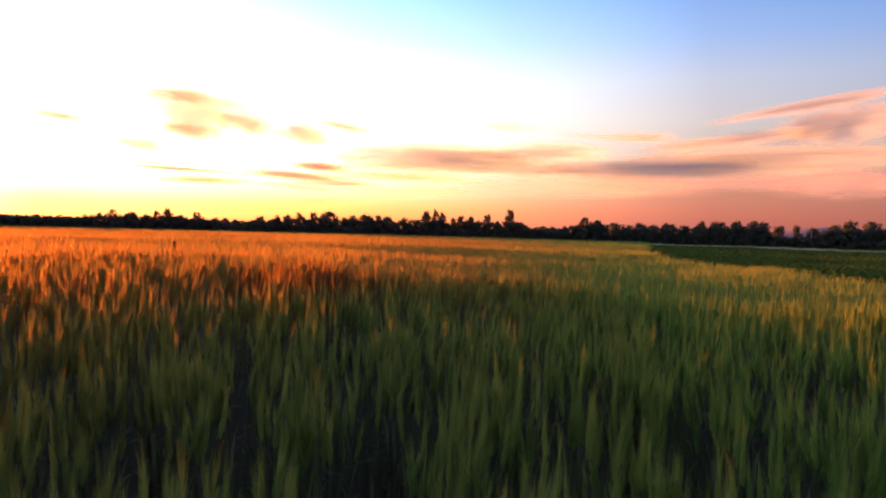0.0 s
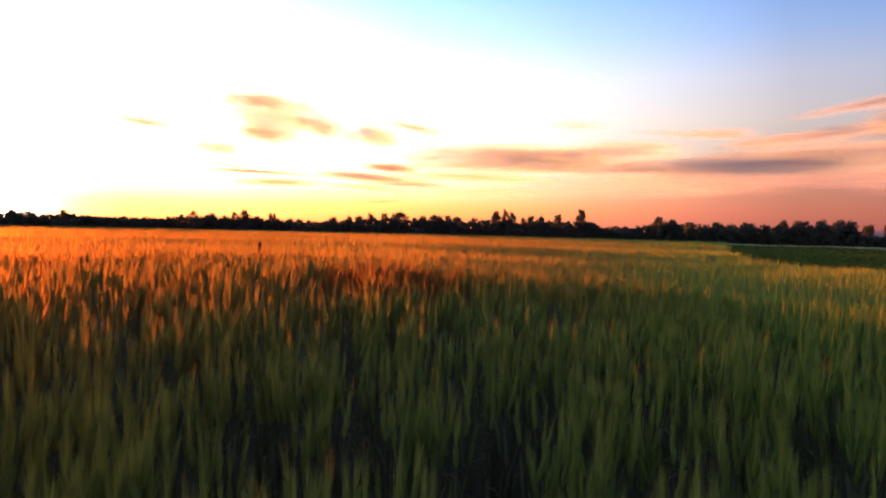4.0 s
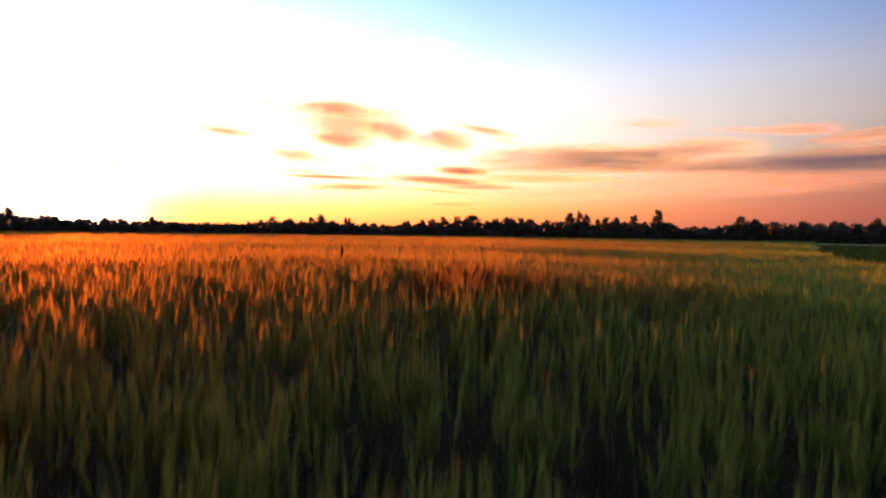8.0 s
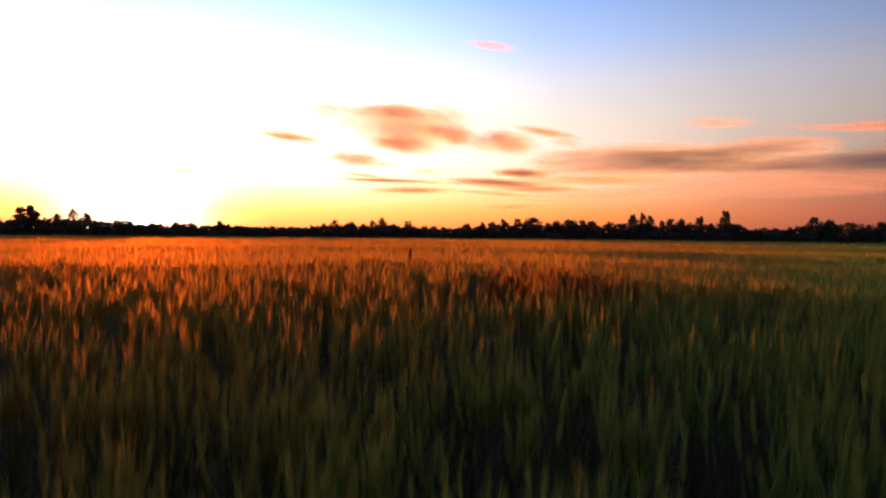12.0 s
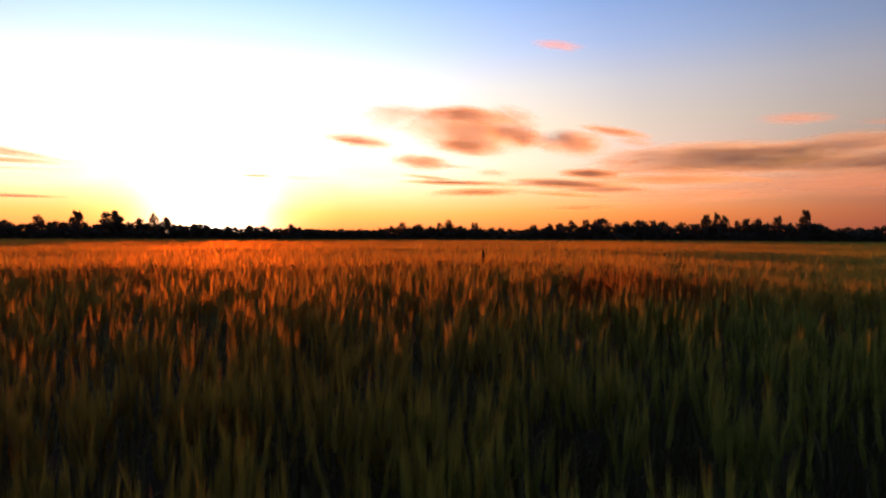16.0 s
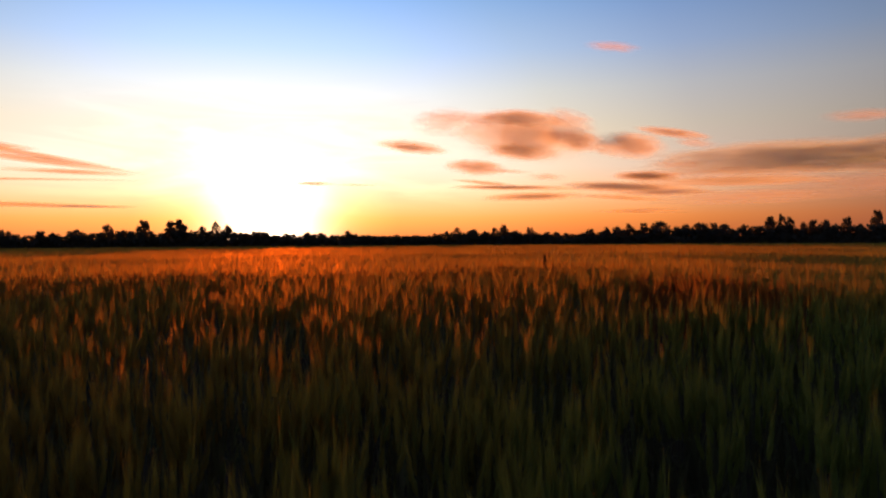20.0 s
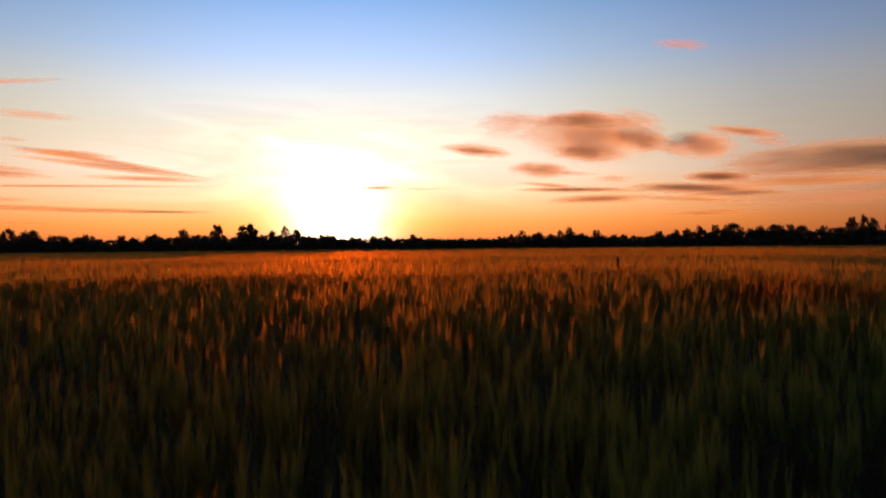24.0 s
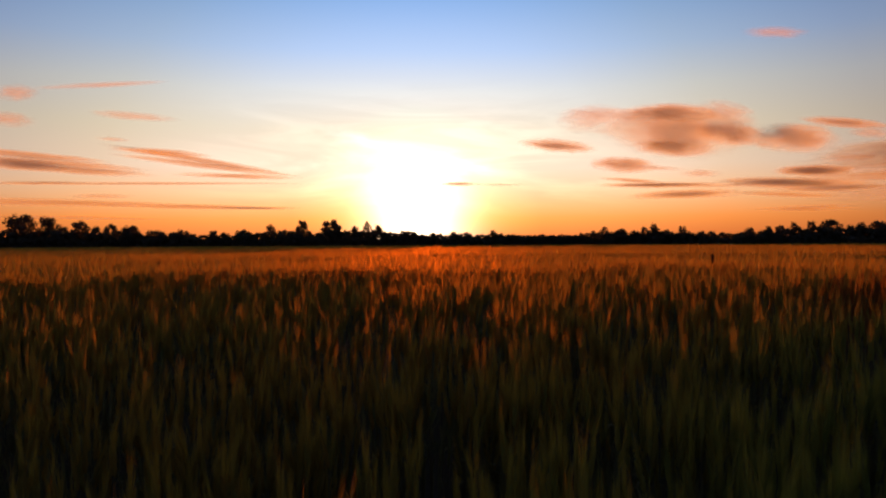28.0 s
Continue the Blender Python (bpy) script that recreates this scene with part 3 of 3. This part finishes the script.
# ---------------------------------------------------------------- trees
def tree_base(kind, r):
    """One tree one metre tall and one metre wide, scaled when it is planted."""
    names = {"round": "broadleaf_tree", "tall": "poplar_tree", "sparse": "open_crowned_tree", "bush": "hedge_bush"}
    labels = {"round": "dark broadleaf tree in silhouette with a dense rounded crown", "tall": "tall narrow dark tree in silhouette above the hedge",
              "sparse": "dark tree in silhouette with a gappy crown on a bare trunk", "bush": "dense dark hedge bush at the field's far edge"}
    root = tagged(new(names[kind]), labels[kind], "bush" if kind == "bush" else "tree", "hedge along the field")
    bare = {"round": 0.20, "tall": 0.18, "sparse": 0.42, "bush": 0.0}[kind]
    clumps = {"round": 44, "tall": 30, "sparse": 36, "bush": 44}[kind]
    centres = []
    for i in range(clumps):
        u = (i + r.uniform(0, 1)) / clumps
        if kind == "tall":
            rad = 0.42 * math.sin(math.pi * min(1, 0.14 + 0.75 * u)) ** 0.7
        elif kind == "sparse":
            rad = 0.46 * math.sin(math.pi * (0.15 + 0.8 * u)) ** 0.6
        else:
            rad = 0.44 * math.sin(math.pi * (0.22 + 0.72 * u)) ** 0.6
        w = r.uniform(0, 2 * math.pi)
        q = rad * math.sqrt(r.uniform(0.1, 1))
        if kind == "bush":
            u = u ** 1.4
        centres.append(Vector((q * math.cos(w), q * math.sin(w), bare + (0.95 - bare) * u)))
    bark = []
    top = 0.8
    line = [Vector((0.02 * math.sin(5 * t), 0.02 * math.cos(4 * t), top * t)) for t in (0, 0.2, 0.4, 0.6, 0.8, 1)]
    bark.append((*tube(line, [0.035, 0.026, 0.022, 0.017, 0.011, 0.004], 6), 0))
    trunk = part("trunk", mesh_from("trunk", *joined(bark)[:2], [M_BARK], smooth=True), root)
    limbs = []
    for c in centres[::2]:
        z = max(0.06, min(top * 0.95, c.z - 0.16))
        start = Vector((0, 0, z))
        limbs.append((*tube([start, start.lerp(c, 0.5) + Vector((0, 0, -0.02)), c], [0.012, 0.008, 0.003], 3), 0))
    part("branchwork", mesh_from("branchwork", *joined(limbs)[:2], [M_BARK]), root)
    leaves = {"round": 44, "tall": 46, "sparse": 54, "bush": 23}[kind]
    vs, fs = [], []
    leaf = 0.063 if kind == "bush" else 0.036
    for c in centres:
        size = r.uniform(0.10, 0.165) * (0.8 if kind == "sparse" else 1.0)
        n = leaves
        p = r.normal(0, 1, (n, 3))
        p *= (size * r.uniform(0.25, 1.0, n) ** 0.6 / np.linalg.norm(p, axis=1))[:, None]
        p[:, 2] *= 0.8
        p += np.array(c)
        a, b = r.normal(0, 1, (n, 3)), r.normal(0, 1, (n, 3))
        a *= leaf / np.linalg.norm(a, axis=1)[:, None]
        b *= leaf / np.linalg.norm(b, axis=1)[:, None]
        k = len(vs) * 4 * n
        vs.append(np.stack([p - a, p + b, p + a, p - b], 1).reshape(-1, 3))
        i = np.arange(n)[:, None] * 4 + k
        fs.append(np.concatenate([i + [[0, 1, 2]], i + [[0, 2, 3]]]))
    part("crown", mesh_from("crown", np.concatenate(vs), np.concatenate(fs), [M_CROWN]), root)
    return root


# bearing, height of the top over eye level and width, all in degrees as seen from the slider
STAND_WEST = [(72.5, 1.5, 1.6), (70.2, 1.7, 1.5), (67.9, 2.2, 2.0), (66.3, 2.05, 1.4), (65.4, 1.38, 0.9), (64.3, 1.75, 1.3), (63.3, 1.4, 0.7), (62.3, 1.6, 1.1), (61.0, 1.5, 1.3), (59.3, 1.12, 1.8), (57.6, 1.21, 0.4), (57.2, 1.13, 0.4), (55.3, 1.13, 0.9), (54.4, 1.0, 0.9), (53.1, 1.22, 1.3), (51.0, 1.57, 0.8), (50.1, 1.17, 1.0), (48.6, 1.92, 0.9), (47.3, 1.0, 0.5), (46.3, 1.97, 1.5), (44.4, 1.48, 0.8), (43.5, 1.83, 0.5), (42.7, 1.52, 1.0)]
STAND_SUN = [(36.6, 1.0, 0.9), (35.6, 0.94, 0.6), (33.6, 1.11, 0.7), (26.6, 0.8, 0.6), (24.8, 1.26, 0.45), (23.5, 1.11, 0.9), (21.8, 1.27, 0.4), (21.1, 1.48, 0.6), (20.1, 1.0, 0.55), (19.0, 1.28, 0.45), (16.9, 0.87, 0.7), (14.3, 1.09, 0.7), (13.1, 1.15, 0.7), (12.3, 1.22, 0.6), (11.4, 1.41, 0.6), (10.3, 1.51, 0.6), (9.2, 1.57, 1.6), (7.8, 1.15, 0.7), (7.2, 1.37, 0.6), (6.1, 1.43, 1.4), (5.3, 1.37, 0.9), (4.4, 1.31, 1.1)]
STAND_EAST = [(3.1, 1.29, 0.55), (1.3, 1.79, 0.8), (0.6, 1.94, 0.65), (0.1, 1.68, 0.55), (-0.7, 1.34, 0.7), (-1.5, 1.45, 0.9), (-2.3, 1.47, 0.9), (-3.5, 1.64, 0.7), (-4.2, 1.15, 0.9), (-5.3, 2.07, 0.7), (-6.1, 1.06, 1.3), (-7.8, 0.83, 1.0), (-8.7, 0.77, 0.8), (-9.6, 0.83, 0.7), (-11.2, 1.56, 1.0), (-12.3, 1.36, 1.3), (-13.7, 1.17, 2.0), (-15.3, 1.2, 1.1), (-16.3, 1.05, 1.1), (-17.4, 1.2, 1.3), (-18.5, 1.05, 0.9)]
STAND_FAR_EAST = [(-19.9, 1.41, 0.9), (-21.1, 1.35, 1.8), (-22.3, 1.41, 1.3), (-23.7, 1.47, 1.7), (-25.2, 1.13, 1.0), (-26.3, 1.15, 0.7), (-27.4, 1.05, 0.9), (-28.8, 1.22, 1.4), (-29.7, 1.5, 1.4), (-31.1, 1.52, 1.6), (-32.8, 1.4, 1.5), (-34.6, 1.3, 1.6)]


def build_trees():
    r = np.random.default_rng(5)
    bases = {k: [tree_base(k, r) for _ in range(n)] for k, n in (("round", 5), ("tall", 4), ("sparse", 4), ("bush", 6))}
    used = set()

    def plant(kind, deg, top, width, dist):
        p = bearing(deg, dist)
        p.z = float(swell(np.array(p.x), np.array(p.y))) - 0.05
        h = EYE + dist * math.tan(radians(top)) - p.z
        w = dist * radians(width)
        m = Matrix.Translation(p) @ pose(0, 0, 0, 0, 0, r.uniform(0, 360)) @ Matrix.Diagonal((w, w, h, 1))
        b = bases[kind][int(r.integers(len(bases[kind])))]
        if b.name in used:
            copy_thing(b, m @ Matrix.Diagonal((*(1 / k for k in b.scale), 1)))
        else:
            used.add(b.name)
            b.matrix_basis = m

    for deg, top, width in STAND_WEST + STAND_SUN + STAND_EAST + STAND_FAR_EAST:
        slim = (top + 0.2) / width
        kind = "sparse" if deg in (48.6, 46.3, 1.3, -3.5, -5.3, -11.2) else "tall" if slim > 2.6 else "sparse" if slim > 1.9 and r.uniform() < 0.5 else "round"
        plant(kind, deg, top, max(width, 0.72) * 1.2, 262 + r.uniform(-3, 8))
    # the hedge that joins them
    tops = sorted(STAND_WEST + STAND_SUN + STAND_EAST + STAND_FAR_EAST)
    degs, heights = [t[0] for t in tops], [t[1] for t in tops]
    deg = -36.0
    while deg < 74:
        local = float(np.interp(deg, degs, heights))
        plant("bush", deg, 0.3 if -27.6 < deg < -24.7 else min(1.1, max(0.66, local * r.uniform(0.62, 0.86))), r.uniform(1.0, 1.5), 259 + r.uniform(-2, 5))
        deg += r.uniform(0.42, 0.62)
    # scrub that closes the hedge foot
    n = 62000
    a, d = np.radians(r.uniform(-38, 76, n)), 258.5 + r.uniform(-1.0, 6, n)
    x, y = -d * np.sin(a), d * np.cos(a)
    tall = 3.3 + 0.8 * np.sin(a * 61) * np.sin(a * 23 + 1)
    p = np.stack([x, y, swell(x, y) + tall * r.uniform(0, 1, n) ** 1.1], -1)
    u, v = r.normal(0, 1, (n, 3)), r.normal(0, 1, (n, 3))
    u *= (r.uniform(0.45, 0.8, n) / np.linalg.norm(u, axis=1))[:, None]
    v *= (r.uniform(0.45, 0.8, n) / np.linalg.norm(v, axis=1))[:, None]
    i = np.arange(n)[:, None] * 4
    scrub = mesh_from("hedge_scrub", np.stack([p - u, p + v, p + u, p - v], 1).reshape(-1, 3), np.concatenate([i + [[0, 1, 2]], i + [[0, 2, 3]]]), [M_CROWN])
    tagged(new("hedge_scrub", scrub), "dark leafy scrub along the foot of the hedge", "undergrowth", kind="stuff")
    for lot in bases.values():
        for b in lot:
            if b.name not in used:
                plant_left = bearing(r.uniform(75, 80), 262)
                b.matrix_basis = Matrix.Translation(plant_left) @ Matrix.Diagonal((5, 5, 6, 1))


# ---------------------------------------------------------------- clouds
# bearing, height, width, depth in degrees, tilt (plus: the right end lower), thin
CLOUDS_FAR_WEST = [(68.6, 8.67, 2.6, 0.65, 2.1, 1), (68.3, 5.69, 5.3, 0.53, 1.6, 0), (68.0, 10.46, 2.0, 0.73, -5.8, 1), (67.7, 6.34, 8.0, 0.33, 2.5, 3), (66.7, 4.45, 4.8, 0.14, -2.1, 3), (65.6, 3.1, 11.2, 0.35, -0.1, 3), (65.3, 5.84, 8.1, 0.42, 2.9, 3), (64.6, 2.04, 9.3, 0.14, 0.5, 1), (64.2, 5.41, 7.2, 0.36, 2.1, 3), (62.8, 3.61, 3.3, 0.22, -1.3, 1), (62.7, 11.49, 6.4, 0.26, -8.2, 1), (62.0, 7.73, 1.7, 0.18, 1.2, 1), (60.5, 9.47, 4.3, 0.41, 1.7, 1), (59.7, 4.63, 16.1, 0.12, -1.5, 3), (58.7, 6.94, 5.0, 0.35, 1.9, 3)]
CLOUDS_WEST = [(57.0, 2.96, 10.4, 0.24, 0.4, 3), (56.4, 6.53, 9.3, 0.28, 7.6, 3), (55.3, 6.05, 9.8, 0.33, 5.7, 3), (53.5, 5.33, 6.6, 0.25, 0.9, 3), (52.0, 2.88, 5.1, 0.13, -0.4, 3), (36.1, 4.81, 2.6, 0.2, 0.4, 3), (32.6, 4.72, 3.2, 0.1, 0.8, 1), (28.6, 7.68, 2.1, 0.25, 2.4, 1), (28.2, 7.7, 4.4, 0.66, 6.6, 0), (25.4, 9.6, 4.3, 1.37, 2.4, 1), (23.3, 9.89, 5.9, 0.59, 4.8, 1), (23.1, 6.06, 3.8, 0.76, 3.9, 0), (22.4, 4.83, 3.8, 0.21, 5.7, 3), (20.8, 4.46, 6.2, 0.18, 0.8, 3), (20.5, 5.72, 2.9, 0.21, 4.1, 1)]
CLOUDS_MID_WEST = [(19.7, 4.41, 8.2, 0.29, 1.7, 3), (19.5, 7.29, 4.5, 0.9, 4.8, 0), (19.5, 9.81, 4.9, 0.81, 5.5, 0), (19.3, 8.46, 8.1, 2.35, 5.1, 0), (18.6, 3.79, 5.8, 0.31, -1.0, 3), (18.5, 3.6, 6.5, 0.32, -0.5, 3), (17.5, 5.22, 2.2, 0.36, 2.2, 1), (15.7, 9.57, 3.2, 1.04, 16.6, 1), (15.5, 8.08, 3.9, 1.02, 12.0, 0), (12.4, 14.87, 3.1, 0.54, 8.2, 1), (12.3, 4.41, 5.9, 0.45, 2.5, 3), (11.7, 3.47, 5.2, 0.26, 4.2, 3), (11.2, 7.43, 4.4, 1.31, 6.2, 0), (10.6, 2.35, 5.1, 0.11, 1.6, 3), (10.6, 4.16, 8.3, 0.54, 3.6, 0)]
CLOUDS_MID = [(10.0, 2.5, 4.1, 0.14, -0.4, 3), (9.9, 5.04, 3.6, 0.5, 4.1, 0), (9.8, 5.1, 4.0, 0.45, 0.7, 0), (8.7, 3.76, 5.4, 0.27, -0.3, 3), (8.0, 8.28, 4.1, 0.45, 10.6, 0), (7.4, 5.86, 2.7, 0.4, -0.0, 1), (6.3, 7.41, 2.3, 0.47, 9.4, 1), (3.6, 4.48, 11.4, 0.53, 1.1, 3), (2.9, 3.29, 11.4, 0.7, -0.0, 1), (2.5, 5.18, 11.3, 0.61, 0.3, 1), (2.1, 5.93, 12.5, 0.95, -0.5, 2), (-1.8, 6.18, 9.2, 0.76, -0.0, 2), (-4.7, 8.57, 4.1, 0.57, 2.1, 1), (-6.0, 5.33, 16.9, 0.56, 1.2, 2), (-8.0, 6.45, 7.9, 0.71, -1.4, 2)]
CLOUDS_EAST = [(-9.6, 3.99, 18.2, 1.3, -0.7, 1), (-13.3, 7.74, 7.3, 0.33, 4.2, 1), (-15.1, 7.77, 5.0, 0.58, 0.7, 1), (-15.8, 7.75, 2.8, 0.42, 3.5, 1), (-17.8, 6.93, 3.7, 0.4, -0.0, 1), (-18.0, 5.4, 17.0, 0.73, -0.7, 2), (-22.3, 7.41, 10.7, 0.42, -5.9, 2), (-22.8, 5.8, 19.7, 0.83, -2.3, 2), (-24.0, 4.35, 20.9, 0.97, -0.6, 1), (-27.1, 9.68, 10.6, 0.35, -7.7, 2), (-27.6, 4.87, 6.4, 0.18, -4.6, 1), (-28.9, 8.19, 6.8, 1.16, -3.8, 2), (-29.7, 4.05, 9.5, 1.36, -1.5, 1)]


def build_clouds():
    verts, tris = [], []
    rings, k = 7, 40
    for i in range(rings):
        rad = 1.15 * (i + 0.02) / (rings - 1)
        for j in range(k):
            a = 2 * math.pi * j / k
            x, z = rad * math.cos(a), rad * math.sin(a)
            bulge = max(0.0, 1 - (rad / 1.17) ** 2) * (0.75 + 0.5 * noise.noise((x * 2.5, 1, z * 2.5)))
            verts.append((x, -0.3 * bulge, z))
    for i in range(rings - 1):
        for j in range(k):
            p, q = i * k + j, i * k + (j + 1) % k
            tris += [(p, q, q + k), (p, q + k, p + k)]
    shapes = [mesh_from("cloud", np.array(verts), np.array(tris), [m], smooth=True) for m in (M_CLOUD, M_WISP, M_BANK, M_STREAK)]
    for deg, up, wide, deep, tilt, thin in CLOUDS_FAR_WEST + CLOUDS_WEST + CLOUDS_MID_WEST + CLOUDS_MID + CLOUDS_EAST:
        dist = 3400 + 12 * len(bpy.data.objects) % 300
        c = bearing(deg, dist * math.cos(radians(up)), EYE + dist * math.sin(radians(up)))
        w, h = 1.4 * dist * radians(wide) / 2, (1.75, 1.75, 3.0, 1.7)[thin] * dist * radians(deep) / 2
        ob = new("cloud", shapes[thin])
        ob.matrix_basis = Matrix.Translation(c) @ pose(0, 0, 0, 0, 0, deg) @ pose(0, 0, 0, 0, tilt, 0) @ Matrix.Diagonal((w, h, h, 1))
        tagged(ob, ("soft orange evening cloud with a grey core", "thin wispy peach streak of evening cloud", "broad mauve and salmon evening cloud bank", "streaked orange cloud drawn out by the wind")[thin], "cloud", "evening clouds", "structure")


build_ground()
build_hills()
build_low_field()
build_trees()
build_clouds()
build_barley()
build_single_plants()
build_weed()
